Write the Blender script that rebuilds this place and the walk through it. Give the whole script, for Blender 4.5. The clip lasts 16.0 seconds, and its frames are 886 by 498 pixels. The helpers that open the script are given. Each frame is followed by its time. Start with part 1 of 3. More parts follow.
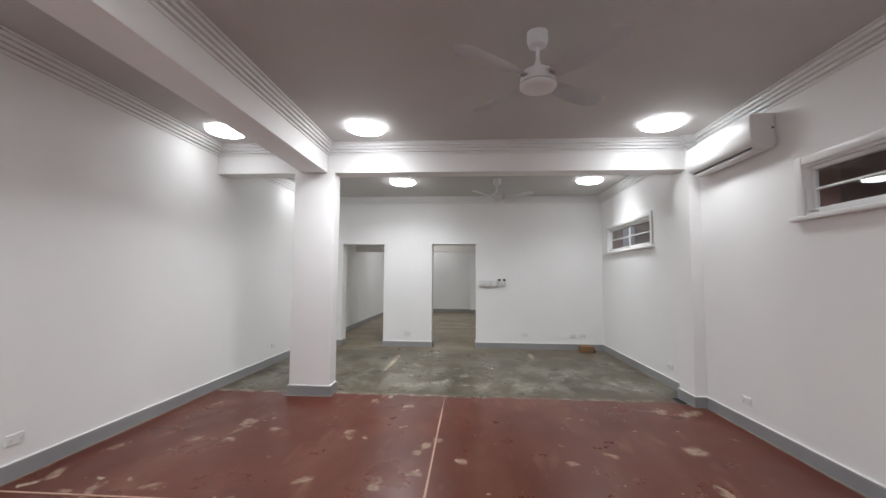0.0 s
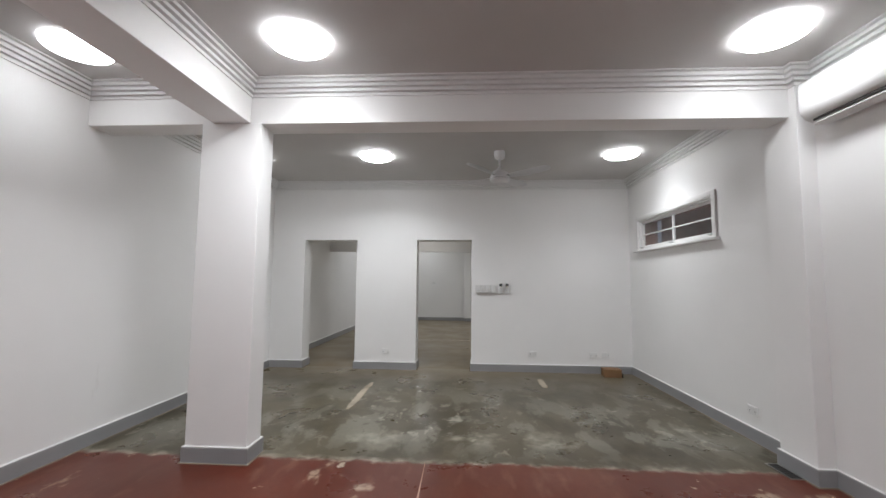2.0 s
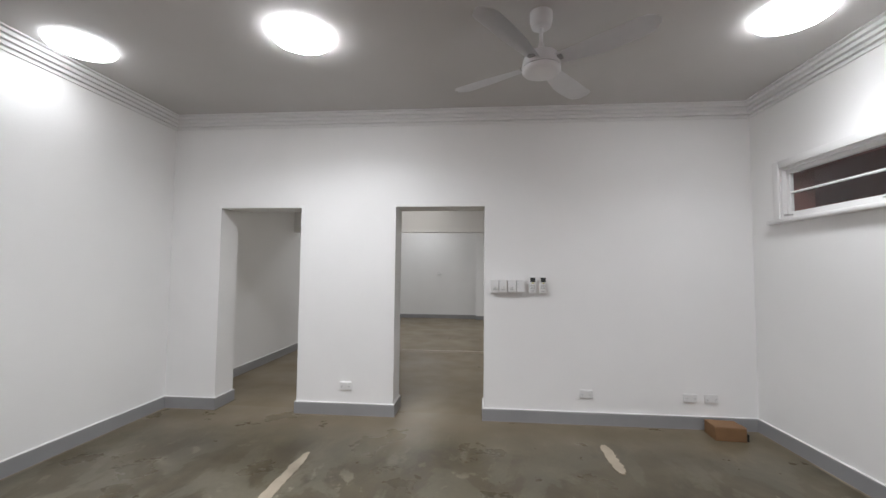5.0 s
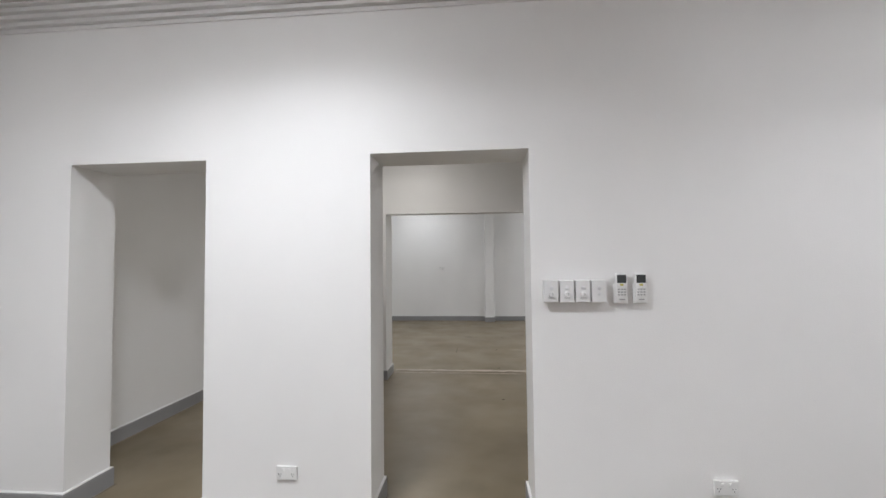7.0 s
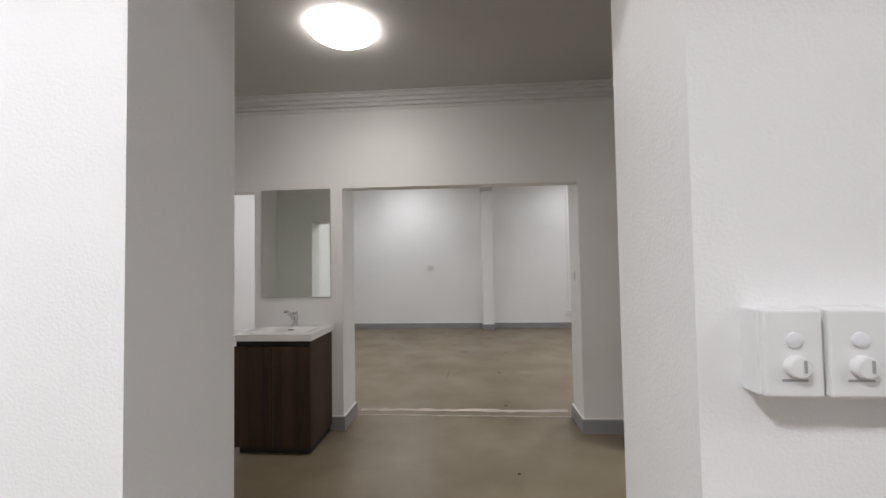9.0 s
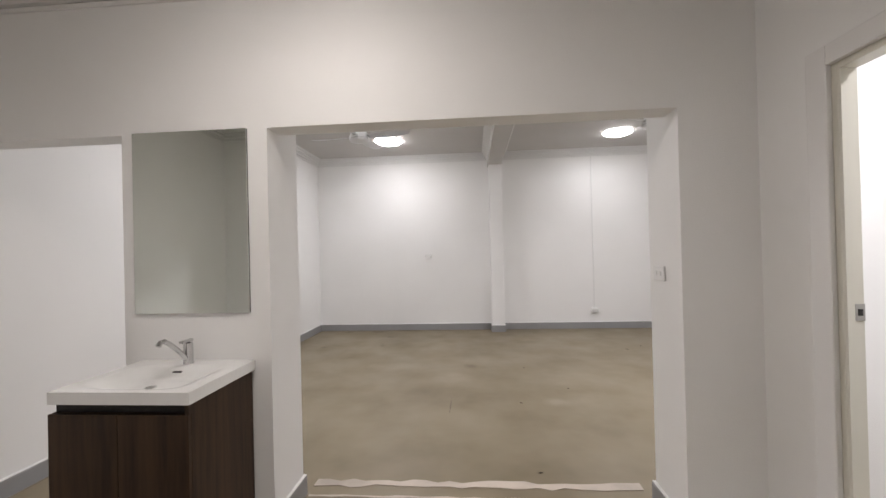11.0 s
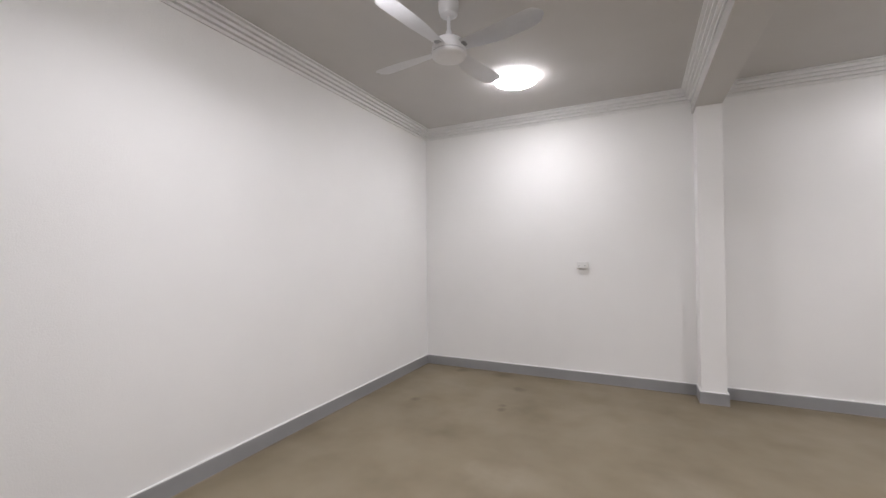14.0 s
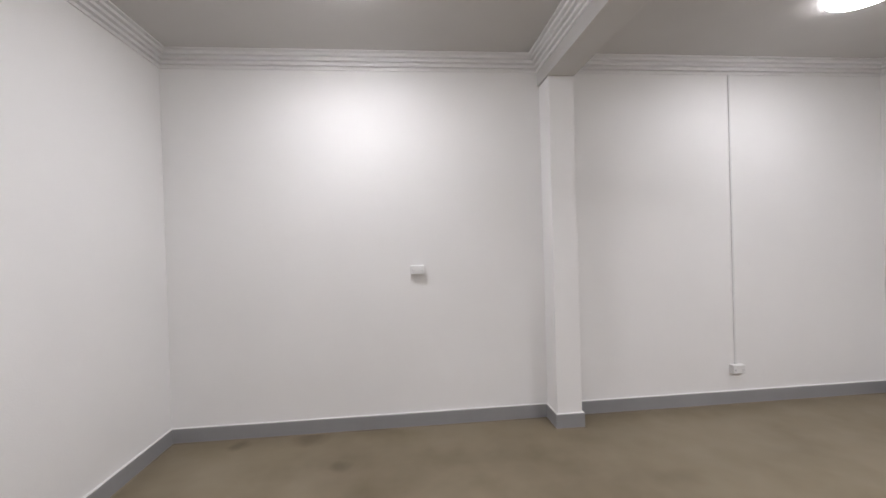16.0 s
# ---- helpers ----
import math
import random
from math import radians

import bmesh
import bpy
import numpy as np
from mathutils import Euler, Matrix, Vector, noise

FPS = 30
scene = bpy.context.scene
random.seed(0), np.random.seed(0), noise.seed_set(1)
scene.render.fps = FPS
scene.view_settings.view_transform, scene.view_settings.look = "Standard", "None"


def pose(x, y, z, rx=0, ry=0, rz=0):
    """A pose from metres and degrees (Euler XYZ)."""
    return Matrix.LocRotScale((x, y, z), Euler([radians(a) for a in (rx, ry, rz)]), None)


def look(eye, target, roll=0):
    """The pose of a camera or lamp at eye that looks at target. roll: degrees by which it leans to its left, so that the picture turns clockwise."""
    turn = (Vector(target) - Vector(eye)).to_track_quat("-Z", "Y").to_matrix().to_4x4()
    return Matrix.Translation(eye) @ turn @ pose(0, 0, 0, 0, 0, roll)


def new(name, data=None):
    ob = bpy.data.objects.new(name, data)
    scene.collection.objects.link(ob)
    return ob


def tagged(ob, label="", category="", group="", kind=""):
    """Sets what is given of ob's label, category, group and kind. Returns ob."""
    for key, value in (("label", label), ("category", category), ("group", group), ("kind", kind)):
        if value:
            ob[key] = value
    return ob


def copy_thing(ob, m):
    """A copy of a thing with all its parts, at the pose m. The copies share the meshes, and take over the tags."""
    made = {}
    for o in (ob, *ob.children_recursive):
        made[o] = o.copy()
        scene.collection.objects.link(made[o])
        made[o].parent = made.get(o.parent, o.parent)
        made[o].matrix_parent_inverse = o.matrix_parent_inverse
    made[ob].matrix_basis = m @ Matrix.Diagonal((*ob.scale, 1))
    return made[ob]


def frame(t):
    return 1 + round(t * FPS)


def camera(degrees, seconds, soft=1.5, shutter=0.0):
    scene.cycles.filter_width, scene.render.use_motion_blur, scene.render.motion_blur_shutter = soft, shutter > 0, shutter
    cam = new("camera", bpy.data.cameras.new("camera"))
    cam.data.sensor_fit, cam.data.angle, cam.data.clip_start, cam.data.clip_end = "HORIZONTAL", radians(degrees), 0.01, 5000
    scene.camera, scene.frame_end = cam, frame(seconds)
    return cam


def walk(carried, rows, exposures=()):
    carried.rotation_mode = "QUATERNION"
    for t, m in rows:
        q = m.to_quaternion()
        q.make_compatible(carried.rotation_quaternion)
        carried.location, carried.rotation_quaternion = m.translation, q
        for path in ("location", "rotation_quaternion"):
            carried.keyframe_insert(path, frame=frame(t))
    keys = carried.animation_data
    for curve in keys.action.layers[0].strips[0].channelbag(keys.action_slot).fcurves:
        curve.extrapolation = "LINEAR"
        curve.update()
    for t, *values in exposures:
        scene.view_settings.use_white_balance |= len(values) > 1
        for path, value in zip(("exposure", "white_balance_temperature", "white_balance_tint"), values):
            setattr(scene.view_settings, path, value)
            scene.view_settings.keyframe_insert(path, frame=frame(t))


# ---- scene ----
cam = camera(95.2, 16.0)
PATH = [
    (0, (0.452, 1.325, 1.405), (0.32, 3.316, 1.54), 0.4),
    (0.5, (0.472, 1.733, 1.383), (0.341, 3.723, 1.528), 0.6),
    (1, (0.488, 2.133, 1.392), (0.365, 4.123, 1.54), 0.6),
    (1.5, (0.469, 2.55, 1.402), (0.356, 4.541, 1.558), 0.6),
    (2, (0.459, 2.962, 1.388), (0.354, 4.953, 1.548), 0.5),
    (2.5, (0.454, 3.375, 1.384), (0.355, 5.366, 1.547), 0.6),
    (3, (0.493, 3.792, 1.387), (0.381, 5.782, 1.549), 0.9),
    (3.5, (0.548, 4.219, 1.387), (0.414, 6.208, 1.549), 1.1),
    (4, (0.57, 4.626, 1.418), (0.416, 6.615, 1.562), 1.2),
    (6.5, (0.332, 6.762, 1.423), (0.154, 8.753, 1.503), -0.4),
    (7, (0.293, 7.196, 1.424), (0.123, 9.187, 1.501), -0.6),
    (7.5, (0.288, 7.612, 1.416), (0.125, 9.604, 1.491), -0.8),
    (8, (0.283, 8.013, 1.415), (0.122, 10.005, 1.485), -0.9),
    (8.5, (0.273, 8.41, 1.404), (0.129, 10.403, 1.476), -0.8),
    (11, (0.173, 10.228, 1.415), (0.023, 12.223, 1.427), -1.4),
    (11.5, (0.166, 10.614, 1.425), (0.005, 12.608, 1.42), -1.3),
    (12, (0.189, 11.022, 1.442), (-0.028, 13.01, 1.429), -1.2),
    (12.5, (0.16, 11.459, 1.439), (-0.181, 13.43, 1.433), -0.9),
    (13, (0.131, 11.876, 1.454), (-0.396, 13.806, 1.458), -0.6),
    (13.5, (0.078, 12.253, 1.463), (-0.665, 14.109, 1.476), -0.5),
    (14, (-0.066, 12.626, 1.46), (-0.933, 14.428, 1.491), -0.5),
    (14.5, (-0.228, 13.016, 1.459), (-1.019, 14.853, 1.499), -0.6),
    (15, (-0.451, 13.386, 1.486), (-0.995, 15.31, 1.519), -1.1),
    (15.5, (-0.662, 13.744, 1.529), (-0.864, 15.733, 1.534), -1.6),
    (16, (-0.746, 14.048, 1.529), (-0.555, 16.039, 1.515), -1.7),
]
walk(cam, [(t, look(eye, target, roll)) for t, eye, target, roll in PATH], exposures=((0.0, 0.24, 6500, 10), (1.5, 0.08, 6500, 10), (3.0, 0.2, 6500, 10), (4.0, 0.18, 6500, 11), (6.5, 0.5, 6450, 11), (7.0, 0.5, 6450, 11), (8.6, 0.54, 6500, 12), (11.0, 1.0, 6750, 15), (12.5, 1.0, 6750, 15), (14.5, 0.95, 6600, 16), (16.0, 0.95, 6600, 16)))

# ---- world and light ----
world = bpy.data.worlds.new("world")
scene.world = world
world.use_nodes = True
world.node_tree.nodes["Background"].inputs["Color"].default_value = (0.75, 0.8, 1.0, 1)
world.node_tree.nodes["Background"].inputs["Strength"].default_value = 0.14
LAMP = 30.0       # glow of a diffuser


# ---- materials ----
class Nodes:
    def __init__(self, name):
        self.m = bpy.data.materials.new(name)
        self.m.use_nodes = True
        self.t = self.m.node_tree
        self.b = self.t.nodes["Principled BSDF"]
        self.pos = self.t.nodes.new("ShaderNodeNewGeometry").outputs["Position"]

    def add(self, kind, **sets):
        n = self.t.nodes.new(kind)
        for k, v in sets.items():
            n.inputs[k].default_value = v
        return n

    def link(self, a, b):
        self.t.links.new(a, b)

    def noise(self, scale, detail=4.0, rough=0.55, stretch=None, distort=0.0):
        n = self.add("ShaderNodeTexNoise", Scale=scale, Detail=detail, Roughness=rough, Distortion=distort)
        if stretch:
            mp = self.add("ShaderNodeMapping", Scale=stretch)
            self.link(self.pos, mp.inputs["Vector"])
            self.link(mp.outputs["Vector"], n.inputs["Vector"])
        else:
            self.link(self.pos, n.inputs["Vector"])
        return n.outputs["Fac"]

    def ramp(self, fac, lo, hi, a=0.0, b=1.0):
        n = self.add("ShaderNodeMapRange")
        n.inputs["From Min"].default_value, n.inputs["From Max"].default_value = lo, hi
        n.inputs["To Min"].default_value, n.inputs["To Max"].default_value = a, b
        self.link(fac, n.inputs["Value"])
        return n.outputs["Result"]

    def math(self, op, a, b):
        n = self.t.nodes.new("ShaderNodeMath")
        n.operation = op
        for i, v in enumerate((a, b)):
            if isinstance(v, (int, float)):
                n.inputs[i].default_value = v
            else:
                self.link(v, n.inputs[i])
        return n.outputs[0]

    def mix(self, fac, a, b):
        n = self.t.nodes.new("ShaderNodeMix")
        n.data_type = "RGBA"
        for key, v in ((0, fac), (6, a), (7, b)):
            if isinstance(v, (int, float)):
                n.inputs[key].default_value = v
            elif isinstance(v, tuple):
                n.inputs[key].default_value = (*v, 1)
            else:
                self.link(v, n.inputs[key])
        return n.outputs[2]

    def bump(self, height, strength, distance=0.002):
        n = self.add("ShaderNodeBump", Strength=strength, Distance=distance)
        self.link(height, n.inputs["Height"])
        self.link(n.outputs["Normal"], self.b.inputs["Normal"])

    def colour(self, c):
        if isinstance(c, tuple):
            self.b.inputs["Base Color"].default_value = (*c, 1)
        else:
            self.link(c, self.b.inputs["Base Color"])


def shade(c, k):
    return tuple(x * k for x in c)


def paint(name, c, rough=0.6, vary=0.05, bump=0.15, grain=140.0):
    n = Nodes(name)
    n.colour(n.mix(n.ramp(n.noise(1.7, 5), 0.35, 0.65), shade(c, 1 - vary), c))
    n.b.inputs["Roughness"].default_value = rough
    n.bump(n.noise(grain, 3), bump)
    return n.m


def plain(name, c, rough=0.4, metal=0.0, vary=0.06):
    n = Nodes(name)
    n.colour(n.mix(n.noise(25.0, 3), shade(c, 1 - vary), c))
    n.link(n.ramp(n.noise(60.0, 3), 0.3, 0.7, rough * 0.9, min(1, rough * 1.12)), n.b.inputs["Roughness"])
    n.b.inputs["Metallic"].default_value = metal
    return n.m


def wall_paint():
    n = Nodes("white_wall_paint")
    base = n.mix(n.ramp(n.noise(0.9, 6), 0.3, 0.7), (0.83, 0.825, 0.815), (0.87, 0.865, 0.855))
    scuff = n.ramp(n.noise(5.0, 8, 0.7, (1, 1, 0.35)), 0.68, 0.8, 0, 0.35)
    n.colour(n.mix(scuff, base, (0.66, 0.65, 0.63)))
    n.b.inputs["Roughness"].default_value = 0.5
    h = n.math("ADD", n.noise(160.0, 3), n.math("MULTIPLY", n.noise(4.0, 4), 2.5))
    n.bump(h, 0.38, 0.003)
    return n.m


CHIPPED = ((-0.2, 5.8, 0.07), (-1.32, 5.06, 0.07), (-1.91, 4.76, 0.06), (-1.63, 4.77, 0.05), (0.06, 4.3, 0.06), (-1.65, 4.0, 0.06), (1.24, 4.53, 0.05), (-0.67, 4.13, 0.07), (0.41, 4.5, 0.04), (-1.85, 4.08, 0.03), (1.58, 4.69, 0.06), (2.27, 4.85, 0.09), (-2.17, 3.89, 0.05), (-2.19, 6.24, 0.05), (2.62, 5.73, 0.06), (0.02, 4.65, 0.05), (1.46, 5.55, 0.03), (1.99, 5.23, 0.03), (-0.16, 5.19, 0.03))
TROWELLED = ((2.52, 7.09, 0.09), (2.58, 7.61, 0.06), (2.56, 8.11, 0.08), (1.67, 7.07, 0.07), (1.98, 7.61, 0.04), (0.66, 6.7, 0.16), (1.19, 6.68, 0.22), (0.42, 6.65, 0.15), (-0.41, 7.74, 0.12), (-0.28, 6.62, 0.25), (2.38, 8.23, 0.05))
SMUDGED = ((-1.24, 16.94, 0.08), (-2.09, 17.38, 0.09), (-1.28, 16.41, 0.05), (-2.14, 16.23, 0.06), (-1.55, 17.42, 0.16), (-1.25, 16.31, 0.05), (0.11, 15.2, 0.1))
DUSTY = ((-0.07, 14.87, 0.16), (-0.87, 15.16, 0.22), (0.24, 15.52, 0.3), (0.96, 14.02, 0.12), (-0.11, 14.67, 0.2))


def floor_finish(inner):
    """Bare concrete: red paint in the shop front and grey trowelled patches behind it, or the dusty beige of the inner rooms."""
    n = Nodes("beige_concrete_floor" if inner else "concrete_floor")
    s = n.t.nodes.new("ShaderNodeSeparateXYZ")
    n.link(n.pos, s.inputs[0])
    x, y = s.outputs["X"], s.outputs["Y"]
    big, mid, fine = n.noise(0.8, 6, 0.6, None, 0.6), n.noise(3.0, 8, 0.62, None, 0.4), n.noise(26.0, 8, 0.7)
    def spots(places, grain, reach=0.26):
        """A mask of ragged spots (x, y, radius)."""
        shift = n.t.nodes.new("ShaderNodeTexNoise")
        shift.inputs["Scale"].default_value, shift.inputs["Detail"].default_value = grain, 3
        n.link(n.pos, shift.inputs["Vector"])
        move = n.t.nodes.new("ShaderNodeVectorMath")
        move.operation = "MULTIPLY_ADD"
        n.link(shift.outputs["Color"], move.inputs[0])
        move.inputs[1].default_value, move.inputs[2].default_value = (reach, reach * 0.8, 0.0), (-reach * 0.5, -reach * 0.4, 0.0)
        total = n.t.nodes.new("ShaderNodeVectorMath")
        n.link(n.pos, total.inputs[0])
        n.link(move.outputs[0], total.inputs[1])
        mask = None
        for px, py, size in places:
            d = n.t.nodes.new("ShaderNodeVectorMath")
            d.operation = "DISTANCE"
            n.link(total.outputs[0], d.inputs[0])
            d.inputs[1].default_value = (px, py, 0)
            one = n.ramp(d.outputs["Value"], size * 0.35, size * 1.1, 1, 0)
            mask = one if mask is None else n.math("MAXIMUM", mask, one)
        return mask

    # beige concrete
    sand = n.mix(n.ramp(n.noise(0.7, 3, 0.5), 0.3, 0.7), (0.150, 0.117, 0.068), (0.205, 0.166, 0.105))
    sand = n.mix(n.ramp(n.noise(1.8, 3, 0.45), 0.3, 0.75, 0, 0.5), sand, (0.30, 0.25, 0.18))
    sand = n.mix(n.ramp(n.noise(1.1, 3, 0.45), 0.5, 0.75, 0, 0.6), sand, (0.120, 0.092, 0.050))
    sand = n.mix(n.ramp(n.noise(4.5, 2, 0.5), 0.2, 0.8, 0, 0.3), sand, (0.32, 0.27, 0.20))
    if inner:
        sand = n.mix(n.math("MULTIPLY", spots(SMUDGED, 6.0, 0.12), 0.5), sand, (0.075, 0.050, 0.025))
        sand = n.mix(n.math("MULTIPLY", spots(DUSTY, 2.0, 0.4), n.ramp(n.noise(4.0, 3), 0.3, 0.7, 0.1, 0.5)), sand, (0.36, 0.31, 0.24))
        n.colour(sand)
        n.link(n.ramp(n.noise(2.0, 3, 0.5), 0.3, 0.7, 0.34, 0.46), n.b.inputs["Roughness"])
        n.b.inputs["Specular IOR Level"].default_value = 0.28
        n.bump(n.math("MULTIPLY", n.noise(2.5, 3, 0.5), 3.0), 0.05, 0.004)
        return n.m
    # grey concrete
    grey = n.mix(n.ramp(big, 0.35, 0.66), (0.064, 0.049, 0.025), (0.115, 0.095, 0.060))
    grey = n.mix(n.ramp(mid, 0.42, 0.66, 0, 0.5), grey, (0.135, 0.115, 0.076))
    grey = n.mix(n.ramp(n.noise(1.4, 8, 0.66, (1.2, 0.8, 1), 0.5), 0.48, 0.6, 0, 0.7), grey, (0.044, 0.034, 0.017))
    near = n.math("MULTIPLY", n.ramp(y, 6.1, 6.7), n.ramp(y, 7.0, 8.8, 1, 0.12))
    patch = n.noise(1.9, 9, 0.62, (1.35, 0.75, 1.0), 0.4)
    grey = n.mix(n.math("MULTIPLY", n.ramp(patch, 0.50, 0.545, 0, 0.55), near), grey, (0.27, 0.26, 0.21))
    cream = n.math("MULTIPLY", n.ramp(n.noise(4.6, 8, 0.64, (1.3, 0.8, 1), 0.4), 0.575, 0.63, 0, 0.7), n.ramp(n.noise(0.9, 3), 0.42, 0.6))
    grey = n.mix(n.math("MULTIPLY", cream, near), grey, (0.50, 0.47, 0.38))
    grey = n.mix(n.ramp(fine, 0.3, 0.7, 0, 0.3), grey, (0.075, 0.068, 0.05))
    # red paint
    red = n.mix(n.ramp(n.noise(0.9, 5, 0.5), 0.3, 0.7), (0.088, 0.017, 0.008), (0.135, 0.030, 0.015))
    red = n.mix(n.ramp(n.noise(1.5, 5, 0.55, (1.6, 0.5, 1), 0.3), 0.48, 0.75, 0, 0.6), red, (0.19, 0.075, 0.045))
    red = n.mix(n.ramp(n.noise(3.0, 5, 0.5, (2.2, 0.7, 1)), 0.58, 0.72, 0, 0.45), red, (0.24, 0.12, 0.08))
    chip = n.math("MULTIPLY", n.ramp(n.noise(2.2, 7, 0.55, (1.2, 0.75, 1), 0.3), 0.635, 0.67, 0, 0.8), n.ramp(n.noise(16.0, 5), 0.3, 0.55))
    red = n.mix(chip, red, (0.42, 0.31, 0.22))
    red = n.mix(n.ramp(n.noise(5.0, 6, 0.55), 0.675, 0.70, 0, 0.85), red, (0.52, 0.43, 0.33))
    red = n.mix(n.ramp(n.noise(13.0, 3), 0.745, 0.765, 0, 0.8), red, (0.60, 0.53, 0.42))
    red = n.mix(n.ramp(fine, 0.35, 0.7, 0, 0.25), red, (0.07, 0.014, 0.008))
    red = n.mix(n.math("MULTIPLY", spots(CHIPPED, 7.0), n.ramp(n.noise(18.0, 5), 0.3, 0.6, 0.15, 0.8)), red, (0.45, 0.34, 0.25))
    grey = n.mix(n.math("MULTIPLY", spots(TROWELLED, 4.0, 0.75), n.ramp(n.noise(9.0, 6), 0.3, 0.65, 0.0, 0.7)), grey, (0.38, 0.355, 0.28))
    wob = n.math("MULTIPLY", n.math("SUBTRACT", n.noise(3.5, 7, 0.65), 0.5), 0.22)
    edge = n.math("ADD", y, wob)
    col = n.mix(n.ramp(edge, 6.17, 6.20), red, grey)
    rim = n.math("MULTIPLY", n.ramp(edge, 6.14, 6.18), n.ramp(edge, 6.20, 6.26, 1, 0))
    col = n.mix(n.math("MULTIPLY", rim, n.ramp(n.noise(6.0, 6), 0.42, 0.6, 0, 0.6)), col, (0.42, 0.38, 0.30))
    col = n.mix(n.ramp(n.math("ADD", y, n.math("MULTIPLY", wob, 2.0)), 8.7, 9.55), col, sand)
    n.colour(col)
    n.link(n.ramp(n.math("ADD", n.math("MULTIPLY", n.noise(2.0, 4, 0.5), 0.85), n.math("MULTIPLY", fine, 0.15)), 0.3, 0.7, 0.24, 0.38), n.b.inputs["Roughness"])
    n.b.inputs["Specular IOR Level"].default_value = 0.28
    n.bump(n.math("ADD", n.math("MULTIPLY", fine, 0.25), n.math("MULTIPLY", n.noise(2.5, 4, 0.5), 3.0)), 0.05, 0.004)
    return n.m


def wood_veneer():
    n = Nodes("dark_wood_veneer")
    grain = n.noise(9.0, 7, 0.6, (6.0, 6.0, 0.45), 0.3)
    streak = n.noise(4.0, 4, 0.5, (5.0, 5.0, 0.12))
    c = n.mix(n.ramp(grain, 0.3, 0.7), (0.015, 0.0075, 0.0038), (0.048, 0.025, 0.0125))
    n.colour(n.mix(n.ramp(streak, 0.4, 0.65, 0, 0.5), c, (0.075, 0.042, 0.023)))
    n.b.inputs["Roughness"].default_value = 0.5
    n.b.inputs["Specular IOR Level"].default_value = 0.3
    n.bump(grain, 0.12, 0.001)
    return n.m


def glow(name, c, strength):
    n = Nodes(name)
    n.colour((0.9, 0.9, 0.9))
    n.b.inputs["Emission Color"].default_value = (*c, 1)
    n.b.inputs["Emission Strength"].default_value = strength
    return n.m


def glass_pane():
    n = Nodes("window_glass")
    n.colour((0.95, 0.96, 0.96))
    n.b.inputs["Roughness"].default_value = 0.02
    n.b.inputs["Transmission Weight"].default_value = 1.0
    n.b.inputs["IOR"].default_value = 1.45
    return n.m


WALL = wall_paint()
# off-white paint greyed down, the dimmer light overhead is in its colour
CEIL = paint("shaded_ceiling_paint", (0.56, 0.545, 0.53), 0.75, 0.04)
CORN = paint("cornice_paint", (0.80, 0.795, 0.785), 0.5, 0.03)
SKIRT = paint("grey_skirting_paint", (0.30, 0.30, 0.305), 0.4, 0.1)
TRIM = paint("white_gloss_paint", (0.80, 0.79, 0.78), 0.3, 0.04, 0.1, 60)
CREAM = paint("cream_door_paint", (0.70, 0.68, 0.60), 0.35, 0.04, 0.1, 60)
FLOOR = floor_finish(False)
FLOOR_IN = floor_finish(True)
PLASTIC = plain("white_plastic", (0.80, 0.80, 0.79), 0.35)
FAN_WHITE = plain("satin_white_plastic", (0.80, 0.80, 0.81), 0.45)
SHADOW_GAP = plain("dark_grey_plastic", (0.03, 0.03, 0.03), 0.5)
SCREEN = plain("dark_display", (0.055, 0.06, 0.06), 0.2)
GREY_PLASTIC = plain("grey_plastic", (0.38, 0.38, 0.38), 0.45)
YELLOW = plain("yellow_button", (0.55, 0.5, 0.12), 0.45)
CHROME = plain("chrome", (0.62, 0.62, 0.62), 0.12, 1.0)
STEEL = plain("brushed_steel", (0.45, 0.44, 0.42), 0.35, 1.0)
CERAMIC = plain("white_ceramic", (0.84, 0.84, 0.83), 0.12, 0, 0.02)
WOOD = wood_veneer()
GLASS = glass_pane()
MIRROR = plain("mirror_silver", (0.80, 0.84, 0.80), 0.02, 1.0, 0.01)
LAMP_MAT = glow("lamp_diffuser", (0.94, 0.965, 1.0), LAMP * 0.78)
LAMP_REAR = glow("rear_lamp_diffuser", (0.94, 0.965, 1.0), LAMP)
LAMP_EDGE = glow("edge_lamp_diffuser", (0.94, 0.965, 1.0), LAMP * 0.62)
LAMP_SIDE = glow("side_lamp_diffuser", (0.94, 0.965, 1.0), LAMP * 0.28)
LAMP_BACK = glow("back_lamp_diffuser", (0.94, 0.965, 1.0), LAMP * 0.42)
LAMP_END = glow("end_lamp_diffuser", (0.94, 0.965, 1.0), LAMP * 0.85)
LAMP_DIM = glow("dim_lamp_diffuser", (1.0, 0.97, 0.93), LAMP * 0.55)
LAMP_RIM = plain("lamp_rim", (0.8, 0.8, 0.8), 0.4)
CARD = paint("worn_brown_timber", (0.24, 0.13, 0.06), 0.7, 0.35, 0.4, 40)
# near-black for dark parts and print, and for shade painted into gaps and holes
DARK = plain("dark_part_and_gap_shade", (0.02, 0.018, 0.016), 0.7)
CEMENT = paint("pale_cement", (0.40, 0.34, 0.26), 0.7, 0.45, 0.5, 70)
DUST = paint("pale_floor_dust", (0.29, 0.24, 0.18), 0.8, 0.4, 0.4, 60)
SEAM = paint("pale_seam_cement", (0.56, 0.48, 0.41), 0.7, 0.35, 0.5, 60)
JOINT = paint("pink_joint_filler", (0.55, 0.36, 0.27), 0.7, 0.3, 0.3, 60)
BRICK_OUT = paint("dark_red_render", (0.26, 0.10, 0.075), 0.9, 0.2, 0.6, 30)
CORRUGATED = plain("weathered_sheet_metal", (0.42, 0.26, 0.22), 0.28, 0.5)
